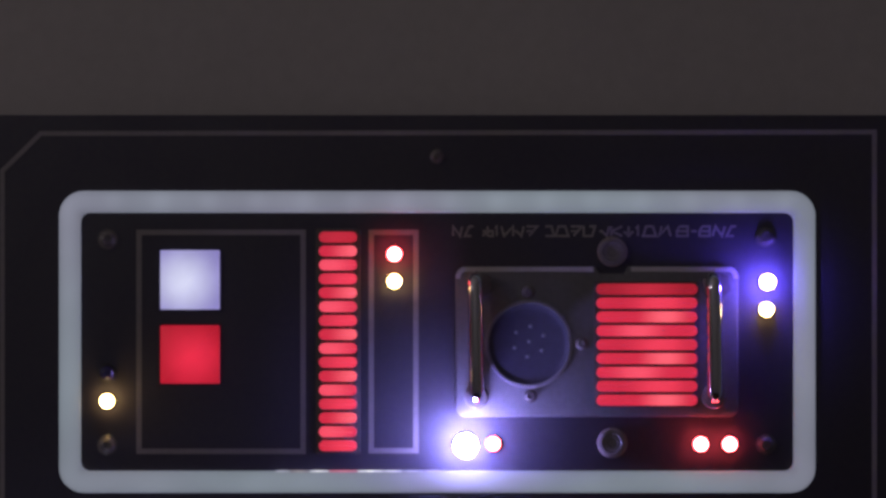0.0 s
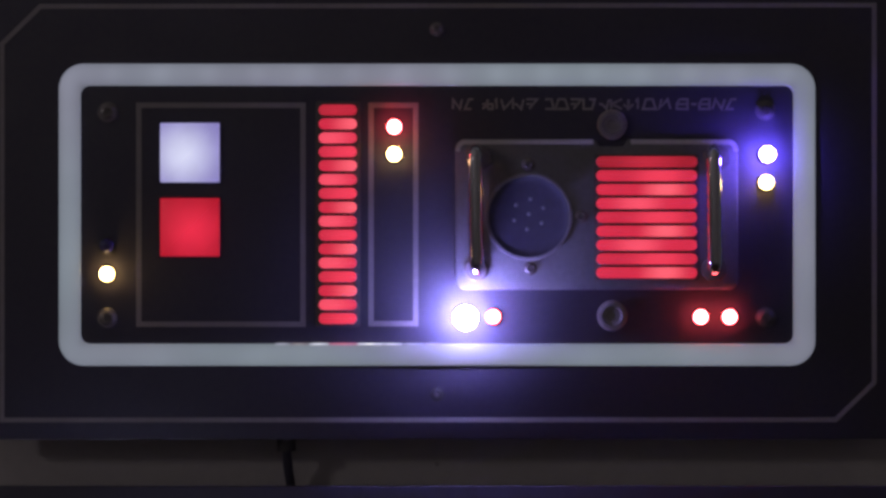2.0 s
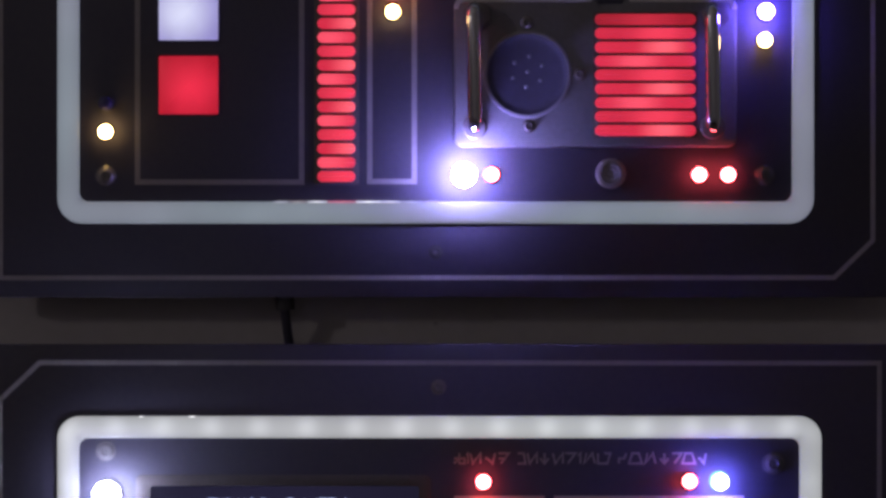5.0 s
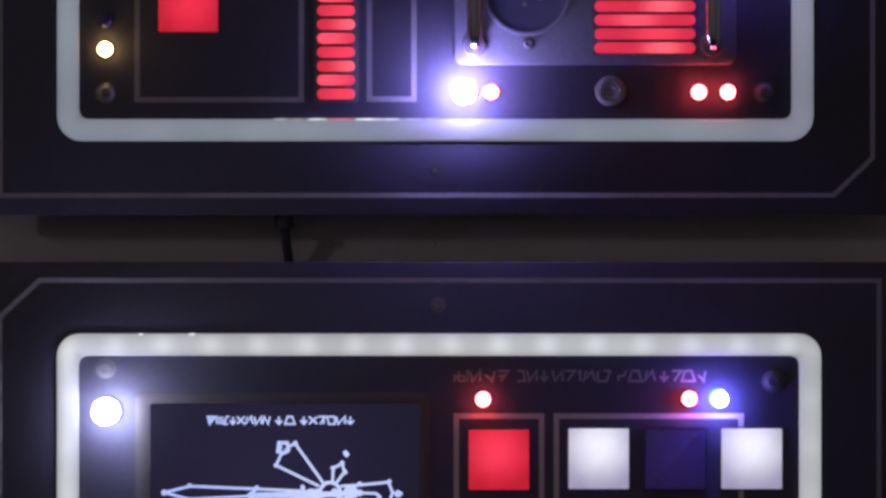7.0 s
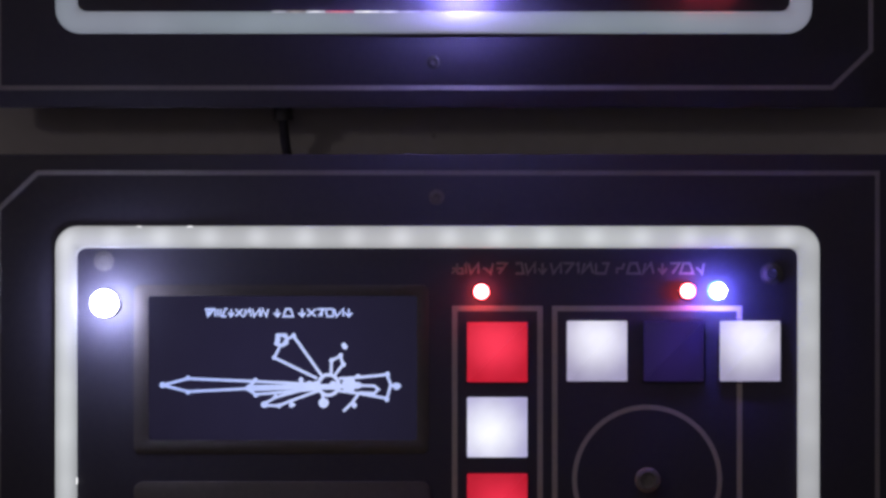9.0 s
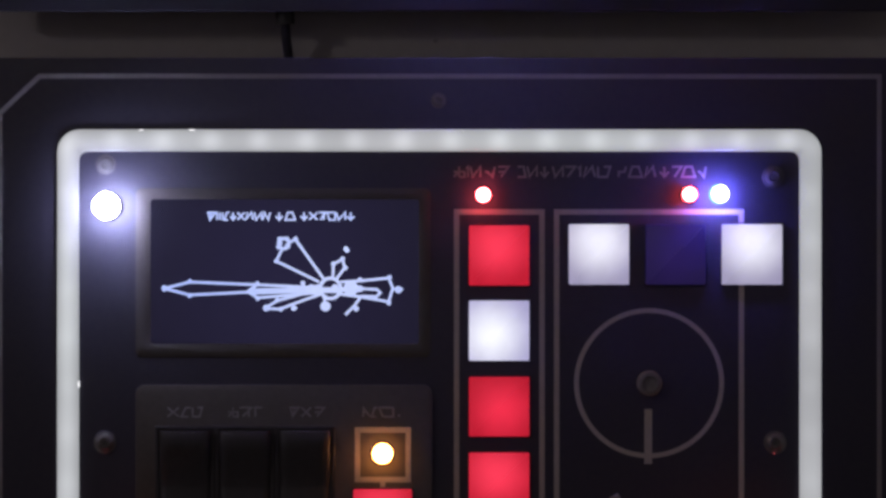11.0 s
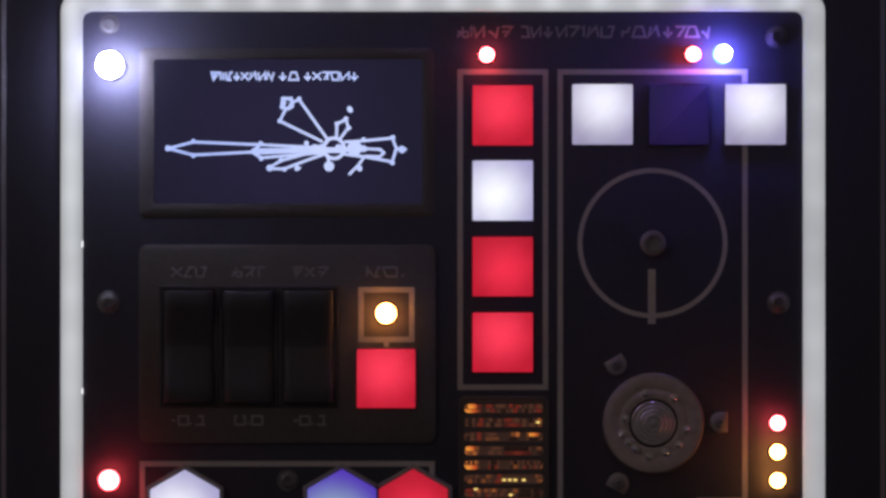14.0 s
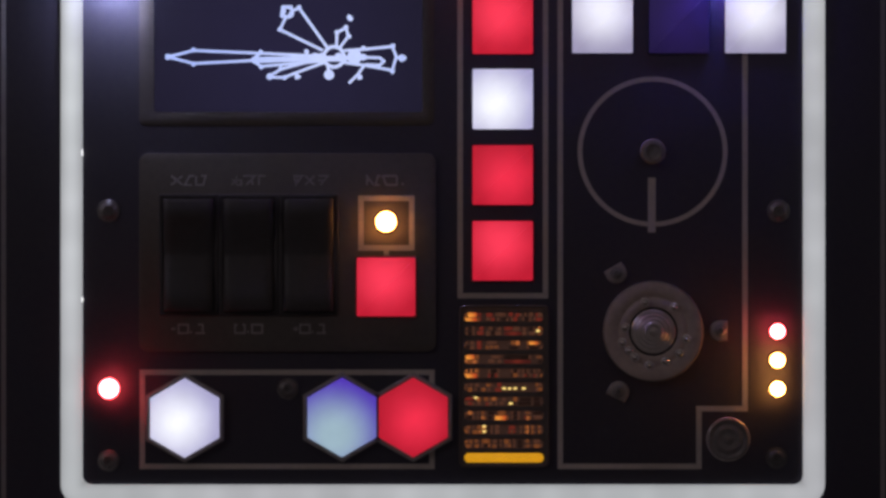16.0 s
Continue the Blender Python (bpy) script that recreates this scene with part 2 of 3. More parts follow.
def stroke(bm, pts, width, h0, h1):
    """A painted or lit line along points of the drawing: a thin strip with mitred corners and squared ends."""
    pts = [Vector(p) for p in pts]
    closed = (pts[0] - pts[-1]).length < 1e-4
    if closed:
        pts = pts[:-1]
    n = len(pts)
    left, right = [], []
    for i in range(n):
        a = (pts[i] - pts[i - 1]) if (closed or i) else (pts[1] - pts[0])
        b = (pts[(i + 1) % n] - pts[i]) if (closed or i < n - 1) else a
        a, b = a.normalized(), b.normalized()
        na, nb = Vector((-a.y, a.x)), Vector((-b.y, b.x))
        m = na + nb
        m = m.normalized() if m.length > 1e-4 else na
        m *= width / 2 / max(0.45, m.dot(na))
        left.append(pts[i] + m)
        right.append(pts[i] - m)
    q = [[bm.verts.new(at(p.x, p.y, h)) for p in side] for side, h in ((left, h0), (left, h1), (right, h1), (right, h0))]
    for i in range(n if closed else n - 1):
        j = (i + 1) % n
        for a, b in zip(q, q[1:] + q[:1]):
            bm.faces.new((a[i], a[j], b[j], b[i]))
    if not closed:
        bm.faces.new([s[0] for s in q][::-1])
        bm.faces.new([s[-1] for s in q])
    return bm


# Angular signs of an invented script, as they stand on the panels: strokes on a grid of 5 by 5.
SIGNS = {
    "N": "04 00 34 40", "V": "00 14 40 44", "W": "04 10 34 40", "M": "10 04 30 44", "C": "40 20 04 34", "J": "00 30 44 04", "F": "20 24/02 42 44 24/04 22",
    "I": "01 20 24", "K": "02 12 34 40", "7": "00 40 14", "E": "00 40 14/02 32", "D": "04 10 30 44 04", "U": "20 40 34 04 00", "L": "00 04/40 02 44",
    "Y": "20 24/02 24 42", "X": "00 22 04/40 22 44", "8": "10 40 44 04 02 42/10 02", "-": "02 42", "R": "04 02 32 40", "A": "00 40 14 00/20 14",
    "T": "00 40 14/30 34", "H": "00 04/20 24/40 44", "G": "40 10 14", "Q": "04 00 44/02 22", "O": "10 00 04 44 40 30", "0": "00 40 44 04 00",
    "1": "10 30 34/04 44", ".": "24 23", "+": "02 42/21 23", "S": "00 14 44 40/00 40", "P": "00 14 40",
}


def writing(parent, text, off, v0, v1, width, h0, h1, mat, name="sign"):
    """Each sign of a line of writing is a part of its own; the text gives sign, left and right edge along u, less off."""
    for ch, u0, u1 in (item.split(",") for item in text.split()):
        u0, u1 = float(u0) - off, float(u1) - off
        bm = bmesh.new()
        for line in SIGNS[ch].split("/"):
            stroke(bm, [(u0 + (u1 - u0) * int(p[0]) / 4, v0 + (v1 - v0) * int(p[1]) / 4) for p in line.split()], width, h0, h1)
        part(name, bm, mat, parent)


# ---- the room ----
def box(name, x0, y0, z0, x1, y1, z1, mat, label, category):
    bm = bmesh.new()
    bmesh.ops.create_cube(bm, size=1, matrix=Matrix.LocRotScale(((x0 + x1) / 2, (y0 + y1) / 2, (z0 + z1) / 2), None, (x1 - x0, y1 - y0, z1 - z0)))
    ob = part(name, bm, mat, None)
    return tagged(ob, label, category, kind="structure")


DEPTH = 13.0               # millimetres from the wall to the panels' faces
WALL_Y = DEPTH * 0.001
XW, YS, ZC = 1.25, -1.55, 2.4      # a small dim room, closed on all sides
box("wall_north", -XW, WALL_Y, 0, XW, WALL_Y + 0.12, ZC, wall_paint, "pale grey painted wall behind the panels", "wall")
box("wall_south", -XW, YS - 0.12, 0, XW, YS, ZC, room_paint, "plain painted wall of the dim room", "wall")
box("wall_west", -XW - 0.12, YS - 0.12, 0, -XW, WALL_Y + 0.12, ZC, room_paint, "plain painted wall of the dim room", "wall")
box("wall_east", XW, YS - 0.12, 0, XW + 0.12, WALL_Y + 0.12, ZC, room_paint, "plain painted wall of the dim room", "wall")
box("floor", -XW - 0.12, YS - 0.12, -0.1, XW + 0.12, WALL_Y + 0.12, 0, floor_wood, "dark wooden floor of the dim room", "floor")
box("ceiling", -XW - 0.12, YS - 0.12, ZC, XW + 0.12, WALL_Y + 0.12, ZC + 0.1, room_paint, "plain painted ceiling of the dim room", "ceiling")


# ---- fittings ----
def screw(parent, u, v, r, h=1.5, mat=dark_steel, turn=0.4):
    """A round-headed screw with a cross recess; u and v from the parent's origin."""
    bm = bmesh.new()
    dome = [(r * 0.78 * math.cos(radians(a)), h * (0.3 + 0.7 * math.sin(radians(a)))) for a in (0, 12, 24, 36, 48, 58)]
    lathe(bm, [(r, 0), (r, h * 0.22), (r * 0.95, h * 0.3), (r * 0.82, h * 0.3)] + dome + [(r * 0.32, h * 0.62), (0, h * 0.6)], u, v, 28)
    s = part("screw", bm, mat, parent)
    bm = bmesh.new()
    for a in (turn, turn + math.pi / 2):
        d = Vector((math.cos(a), math.sin(a))) * r * 0.28
        stroke(bm, [(u - d.x, v - d.y), (u + d.x, v + d.y)], r * 0.16, h * 0.58, h * 0.66 + 0.01 * (a > turn))
    part("recess", bm, rim_plastic, s)
    return s


def indicator(u, v, mat, label, r=13.0, group="indicator lights", tall=3.0, ring=black_plastic, globe=False):
    """A five millimetre lamp: a domed lens on a short dark sleeve, in a thin collar."""
    t = thing("indicator_light", u, v, 0, label, "indicator light", group)
    bm = bmesh.new()
    q = r - 0.5 if globe else r
    lathe(bm, [(q + 4, 0), (q + 4, 0.3), (q + 2.5, 0.45), (q + 0.3, 0.45), (q + 0.3, 0)], seg=28)
    part("collar", bm, ring, t)
    low = max(0.4, tall - 2.2)
    stem = r * 0.45 if globe else r - 0.4
    lathe(bm := bmesh.new(), [(stem, 0.05), (stem, tall - r * K * 1000 if globe else low)], seg=28)
    part("sleeve", bm, rim_plastic, t)
    if globe:                  # a round bulb on its stem
        low = tall - 2 * r * K * 1000
        prof = [(r * math.sin(radians(20 * i)), low + r * K * 1000 * (1 - math.cos(radians(20 * i)))) for i in range(9)] + [(0, tall)]
    else:
        prof = [(0, low - 0.1), (r, low - 0.1), (r, low + (tall - low) * 0.3)]
        for i in range(1, 6):
            a = radians(18 * i)
            prof.append((r * math.cos(a) if i < 5 else 0, low + (tall - low) * (0.3 + 0.7 * math.sin(a))))
    lathe(bm := bmesh.new(), prof, seg=28)
    part("lens", bm, mat, t)
    return t


def push_button(u0, v0, u1, v1, mat, label, group="square push buttons", rim=3.5, around=black_sheet):
    """A square lit key with a soft edge in a thin dark surround."""
    cu, cv, w, h = (u0 + u1) / 2, (v0 + v1) / 2, (u1 - u0) / 2, (v1 - v0) / 2
    t = thing("push_button", cu, cv, 0, label, "push button", group)
    loop_frame(bm := bmesh.new(), rounded(-w - rim, -h - rim, w + rim, h + rim, 4, 3), rounded(-w - 1.5, -h - 1.5, w + 1.5, h + 1.5, 2, 3), 0, 0.35, min(1.5, rim / 5))
    part("surround", bm, around, t)
    prism(bm := bmesh.new(), rounded(-w, -h, w, h, 2.5, 4), 0.05, 1.0, 3.0)
    part("cap", bm, mat, t)
    return t


def hex_button(cu, cv, mat, label):
    t = thing("hexagonal_button", cu, cv, 0, label, "push button", "hexagonal buttons")
    hexa = lambda r: circle(0, 0, r, 6, math.pi / 2)
    loop_frame(bm := bmesh.new(), hexa(79.5), hexa(70.5), 0, 1.4, 1.0)
    part("rim", bm, hex_rim, t)
    prism(bm := bmesh.new(), hexa(70), 0.05, 1.9, 3.0)
    part("cap", bm, mat, t)
    return t


def slot(u0, v0, u1, v1, seg=6):
    return rounded(u0, v0, u1, v1, (v1 - v0) / 2, seg)


def bar_graph(name, u0, v0, u1, count, pitch, height, label, h=0.0, margin=6):
    """A column of lit lozenges set in a dark bezel."""
    cu, cv, w = (u0 + u1) / 2, v0 + pitch * (count - 1) / 2, (u1 - u0) / 2
    t = thing(name, cu, cv, h, label, "light bar")
    top = -pitch * (count - 1) / 2
    prism(bm := bmesh.new(), rounded(-w - margin, top - height / 2 - margin, w + margin, -top + height / 2 + margin, 5, 4), 0, 0.25, 1.0)
    part("bezel", bm, rim_plastic, t)
    for i in range(count):
        v = top + pitch * i
        bm = bmesh.new()
        prism(bm, [(a, b - v) for a, b in slot(-w, v - height / 2, w, v + height / 2)], 0.2, 0.7, 2.0)
        seg = part("segment", bm, bar_dim if i == 0 else bar_mats[(i * 7 + count) % len(bar_mats)], t)
        seg.location = at(0, v)
    return t


bar_dim = glowing("bar_red_dim", (0.52, 0.022, 0.046), (0.34, 0.012, 0.026), 1.0, 80, body=(0.10, 0.012, 0.018))
bar_mats = [
    glowing("bar_red_bright", (0.95, 0.085, 0.145), (0.66, 0.026, 0.066), 1.0, 62, (-15, 0), body=(0.10, 0.012, 0.018)),
    glowing("bar_red_middle", (0.86, 0.048, 0.098), (0.60, 0.022, 0.056), 1.0, 70, (22, 0), body=(0.10, 0.012, 0.018)),
    glowing("bar_red_warm", (1.0, 0.125, 0.175), (0.64, 0.024, 0.060), 1.0, 55, (32, 0), body=(0.10, 0.012, 0.018)),
]

lamp_red = glowing("lamp_red", (1.0, 0.10, 0.11), (1.0, 0.06, 0.07), 29, 13.5, start=0.85)
lamp_yellow = glowing("lamp_yellow", (1.0, 0.68, 0.28), (1.0, 0.62, 0.20), 17, 13.5, start=0.85)
lamp_amber = glowing("lamp_amber", (1.0, 0.46, 0.12), (1.0, 0.38, 0.07), 24, 13.5, start=0.8)
lamp_blue = glowing("lamp_blue", (0.17, 0.11, 1.0), (0.15, 0.09, 1.0), 160, 17, start=0.4)
lamp_white = glowing("lamp_white", (0.37, 0.34, 1.0), (0.34, 0.31, 1.0), 245, 22)
lamp_white_low = glowing("lamp_white_low", (0.60, 0.63, 1.0), (0.58, 0.62, 1.0), 84, 24)
# green fringe of the lamp's light, put into its collar as glow
fringe_green = glowing("fringe_green", (0.14, 0.50, 0.20), (0.03, 0.16, 0.08), 2.2, 19, start=0.7, body=(0.05, 0.1, 0.05))
lamp_green = glowing("lamp_green", (0.17, 0.16, 1.0), (0.008, 0.016, 0.010), 190, 14.4, start=0.9)
lamp_amber_low = glowing("lamp_amber_low", (1.0, 0.48, 0.15), (1.0, 0.36, 0.08), 18, 18, start=0.8)
lamp_off = material("lamp_off", (0.05, 0.04, 0.14), 0.25, grain=0.1)

key_white = glowing("key_white", (0.66, 0.67, 0.90), (0.25, 0.22, 0.52), 1.0, 80, (-12, 4))
key_white_bright = glowing("key_white_bright", (0.90, 0.91, 1.0), (0.36, 0.34, 0.56), 1.0, 86, (-14, 8))
key_white_grey = glowing("key_white_grey", (0.84, 0.83, 0.95), (0.30, 0.275, 0.42), 1.0, 86, (0, -22))
key_red = glowing("key_red", (0.80, 0.026, 0.064), (0.42, 0.009, 0.025), 1.0, 76, (4, 6), body=(0.12, 0.012, 0.015))
key_red_pink = glowing("key_red_pink", (0.91, 0.040, 0.088), (0.48, 0.011, 0.030), 1.0, 76, (-4, -14), body=(0.12, 0.012, 0.015))
key_indigo = glowing("key_indigo", (0.018, 0.009, 0.075), (0.012, 0.007, 0.042), 1.0, 80, body=(0.02, 0.015, 0.06))
key_teal = glowing("key_teal", (0.30, 0.42, 0.50), (0.07, 0.03, 0.40), 1.0, 102, (-14, 32), start=0.12)


# ---- the two panels ----
def panel(label, u0, v0, u1, v1, rail, rail_r, rail_mat, border):
    """A black sheet on a shallow box, with a painted border and a light rail let into it. Its origin is the sheet's top left corner."""
    t = thing("control_panel", u0, v0, 0, label, "control panel", "control panels on the wall")
    w, h = u1 - u0, v1 - v0
    prism(bm := bmesh.new(), rounded(0, 0, w, h, 3, 3), -3.0, 0.0, 1.5)
    part("faceplate", bm, black_sheet, t)
    prism(bm := bmesh.new(), rounded(90, 90, w - 90, h - 90, 6, 3), -DEPTH, -3.0)
    part("back_box", bm, black_box, t)
    stroke(bm := bmesh.new(), [(a - u0, b - v0) for a, b in border], 8.5, -0.01, 0.06)
    part("border_line", bm, border_paint, t, "thin grey painted border with cut corners")
    a, b, c, d = rail
    o = rounded(a - u0, b - v0, c - u0, d - v0, rail_r)
    i = rounded(a - u0 + 39, b - v0 + 39, c - u0 - 39, d - v0 - 39, 17)
    loop_frame(bm := bmesh.new(), o, i, -0.01, 0.75, 3.0)
    part("light_rail", bm, rail_mat, t, "frosted glowing white light rail")
    return t


def outline(t, u0, v0, pts, width=9.5, mat=line_paint):
    stroke(bm := bmesh.new(), [(a - u0, b - v0) for a, b in pts], width, -0.01, 0.06)
    return part("painted_line", bm, mat, t)


def rect(u0, v0, u1, v1):
    return [(u0, v0), (u1, v0), (u1, v1), (u0, v1), (u0, v0)]


AU, AV, BU, BV = -30, 204, -30, 1086
upper = panel("black upper control panel with glowing white rail and red lights", AU, AV, 1584, 1003, (104.5, 338, 1443, 872.5), 44, rail_cool,
              [(72, 236.5), (1547.5, 234), (1547.5, 902), (1479, 968), (4, 968.5), (4, 303), (72, 236.5)])
outline(upper, AU, AV, rect(246, 411.5, 536.5, 799), mat=border_paint)
outline(upper, AU, AV, rect(657, 411.5, 736, 798), mat=border_paint)
writing(upper, "N,802,818 C,823,838 F,854,872 I,876,882 V,887,908 K,910,927 E,932,951 J,965,980 D,983,1006 E,1010,1030 U,1033,1053 "
        "K,1061,1078 L,1082,1101 Y,1104,1121 I,1125,1133 D,1138,1161 M,1166,1187 8,1198,1217 -,1223,1233 8,1238,1256 W,1261,1283 C,1286,1303",
        AU, 401 - AV, 418 - AV, 4.2, -0.01, 0.05, sign_paint)
for u, v, r in ((191, 424, 18), (190, 788, 18), (1355, 420, 18), (1356, 787, 18), (773, 277, 13), (774, 923, 13)):
    # screws near the lamps get a darker colour to offset the lamps' light
    screw(upper, u - AU, v - AV, r, 0.3 if v > 900 else 1.5, mat=black_plastic if v > 900 else rim_plastic if u > 1300 else dark_steel, turn=u * 0.37)

lower = panel("black lower control panel with bright white rail and instruments", BU, BV, 1590, 2419, (104, 1213, 1456.5, 2290), 40, rail_white,
              [(73, 1118.5), (1559, 1119.3), (1559, 2318), (1492, 2385), (3, 2385), (3, 1184), (73, 1118.5)])
outline(lower, BU, BV, rect(811, 1359, 962, 1917))
outline(lower, BU, BV, [(988, 1359), (1315, 1359), (1315, 2117), (1233.5, 2117), (1233.5, 2219), (988, 2219), (988, 1359)])
outline(lower, BU, BV, rect(248.5, 2052.5, 761, 2219))
ring_pts = circle(1151.5 - BU, 1662 - BV, 128.5, 72)
stroke(bm := bmesh.new(), ring_pts + ring_pts[:1], 8.5, -0.01, 0.06)
part("painted_ring", bm, line_paint, lower)
stroke(bm := bmesh.new(), [(1150 - BU, 1708 - BV), (1150 - BU, 1805 - BV)], 13.5, -0.01, 0.10)
part("pointer", bm, line_paint, lower)
writing(lower, "F,806,825 I,828,834 V,835,853 K,861,879 E,885,903 J,919,933 V,936,953 Y,959,974 V,981,999 7,1003,1021 I,1026,1034 "
        "M,1036,1056 U,1061,1083 R,1098,1111 D,1116,1139 M,1144,1163 Y,1171,1186 7,1192,1209 D,1210,1233 K,1238,1252",
        BU, 1279 - BV, 1297 - BV, 4.0, -0.01, 0.05, sign_paint)
# glow colours for the glints painted onto the rails' edges
glint_dim = glowing("rail_glint_dim", (0.30, 0.26, 0.28), (0.16, 0.13, 0.15), 1.0, 16)
glint_faint = glowing("rail_glint_faint", (0.36, 0.36, 0.44), (0.22, 0.22, 0.30), 1.0, 16)
glint_red = glowing("rail_glint_red", (0.62, 0.16, 0.22), (0.42, 0.10, 0.15), 1.0, 26)
glint_bright = glowing("rail_glint_bright", (0.72, 0.72, 0.80), (0.45, 0.45, 0.55), 1.0, 18)
glint = glowing("rail_glint", (1.0, 1.0, 1.0), (0.7, 0.7, 0.8), 1.0, 12)
# small glowing flecks that stand for glints on the lower rail
for u, v, w, h in ((253, 1214, 4, 1.2), (343, 1214, 5.5, 1.3), (142.5, 1664, 1.2, 6), (142.5, 1924, 1.2, 5)):
    prism(bm := bmesh.new(), rounded(-w, -h, w, h, 1.1, 3), 0.1, 0.8, 0.4)
    part("edge_glint", bm, glint, lower, "tiny glowing glint on the rail").location = at(u - BU, v - BV)
for u, v, r in ((189, 1767, 20), (1374, 1767, 20), (1372, 1297, 20), (190, 1275, 18), (189, 2209, 19), (1371, 2205, 19), (506, 2082, 19), (779, 1162, 14)):
    # over-lit screws are toned down by a darker colour here too
    screw(lower, u - BU, v - BV, r, 0.5 if v in (1162, 1275) else 1.7, mat=rim_plastic if v in (1275, 1297, 2205) else dark_steel, turn=u * 0.37)

# ---- upper panel: keys, bars and lamps ----
push_button(284, 443, 389, 548, key_white, "lit white square push button on black panel")
push_button(284, 576, 389, 679, key_red, "lit red square push button on black panel")
bar_graph("bar_graph", 564.5, 420, 632, 16, 24.6, 19.2, "tall column of sixteen glowing red bars")
indicator(190, 660, lamp_off, "unlit blue indicator light in black panel")
indicator(190, 710, lamp_yellow, "glowing yellow indicator light in black panel")
indicator(698, 450, lamp_red, "glowing red indicator light in grey frame")
indicator(698, 498, lamp_yellow, "glowing yellow indicator light in grey frame")
indicator(824, 787, lamp_white, "dazzling blue-white indicator light in black panel", r=22, tall=10.0, globe=True)
indicator(873, 785.5, lamp_red, "glowing red indicator light beside dazzling white one", tall=1.3)
indicator(1240, 786, lamp_red, "glowing red indicator light, one of a pair")
indicator(1291, 786, lamp_red, "glowing red indicator light, one of a pair")
indicator(1356, 499, lamp_blue, "bright blue-white indicator light in black panel", r=14.2, tall=7.0, globe=True)
indicator(1356, 548, lamp_yellow, "glowing yellow indicator light below blue one")

# ---- upper panel: connector plate ----
PU, PV = 1056, 605
plate = thing("connector_plate", PU, PV, 0, "dark grey metal plate with round connector and handles", "connector plate")
notched = [(-250 + 18, -133), (-2, -133), (6, -121), (48, -121), (56, -133)]
tail = [p for p in rounded(-250, -133, 250, 133, 17, 6) if not (p[1] < -132.5 and p[0] < 0)]
prism(bm := bmesh.new(), notched + tail, 0, 1.6, 6.0)
part("plate", bm, grey_plate, plate)
# the top bevel's highlight, put in as a pale strip of colour
for ends in ((-241, -6), (60, 241)):
    pts = [(ends[0], -128.5), (ends[1], -128.5)]
    if ends[0] < -200:
        pts = [(-246, -112), (-245, -118), (-241.5, -124), (-236, -128)] + pts[1:]
    else:
        pts = pts[:1] + [(236, -128), (241.5, -124), (245, -118), (246, -112)]
    stroke(bm := bmesh.new(), pts, 8.5, 1.3, 1.72)
    part("edge_highlight", bm, lit_edge, plate, "upper edge of the plate, its highlight painted pale")
CU, CV = 936 - PU, 609 - PV
lathe(bm := bmesh.new(), [(76, 1.5), (76, 2.0), (70, 2.05), (68.5, 1.95), (67, 1.78), (60, 1.76), (58, 1.7), (0, 1.7)], CU, CV, 56)
shell = part("connector", bm, socket_plastic, plate, "round black seven-pin socket")
lathe(bm := bmesh.new(), [(78, 1.6), (78, 1.98), (77, 2.08), (71.5, 2.08), (70.5, 2.0)], CU, CV, 56)
part("lip", bm, lip_grey, shell)
for k in range(7):
    a = radians(36 + 60 * k)
    pu, pv = (CU, CV - 5) if k == 6 else (CU + 28 * math.cos(a), CV - 5 + 27 * math.sin(a))
    lathe(bm := bmesh.new(), [(3.6, 1.7), (3.6, 1.85), (2.8, 2.0), (0, 2.04)], pu, pv, 12)
    part("pin", bm, pin_metal, shell)
for du, dv in ((-1, -92), (93, -1), (3, 91)):
    s = screw(plate, CU + du, CV + dv, 12.5, 0.8, dark_steel)
    s.location = (0, -0.0016, 0)
for hu in (843, 1263):
    u = hu - PU
    lathe(bm := bmesh.new(), [(22, 1.6), (22, 2.1), (19, 2.5), (11, 2.5), (11, 1.6)], u, 97, 28)
    foot = part("handle_washer", bm, dark_steel, plate)
    prism(bm := bmesh.new(), circle(u + 4, -100, 26, 6, 0.35), 1.6, 2.9, 3.0)
    part("handle_nut", bm, dark_steel, plate)
    rise, bend = 6.5, 16
    pts = [at(u, 97, 1.6), at(u, 97, rise - 2.6)]
    pts += [at(u, 97 - bend * (1 - math.cos(radians(a))), rise - 2.6 + 2.6 * math.sin(radians(a))) for a in (20, 40, 60, 80, 90)]
    pts += [at(u - 2, -110 + bend * (1 - math.cos(radians(a))), rise - 2.6 + 2.6 * math.sin(radians(a))) for a in (90, 80, 60, 40, 20)]
    pts += [at(u - 2, -110, rise - 2.6), at(u - 2, -110, 1.6)]
    tube(bm := bmesh.new(), pts, 13.2 * K, 24)
    part("handle", bm, chrome, plate, "polished chrome bow handle")
bars = bar_graph("bar_array", 1055, 512, 1233.5, 9, 24.5, 19.4, "block of nine wide glowing red bars", h=1.6, margin=4)
for v in (446, 784):
    t = thing("round_stud", 1083.5, v, 0, "round dark metal stud with hollow centre", "stud", "round studs")
    lathe(bm := bmesh.new(), [(26, 0), (26, 0.9), (24.5, 1.3), (21, 1.5), (17, 1.5), (15.5, 1.2), (8, 1.15), (7, 0.9), (0, 0.9)], seg=36)
    part("head", bm, stud_grey, t)
    lathe(bm := bmesh.new(), [(27, 0.1), (27, 0.9), (25.2, 1.36), (23.6, 1.42)], seg=36)
    part("edge_ring", bm, dull_ring, t, "pale edge of the stud")

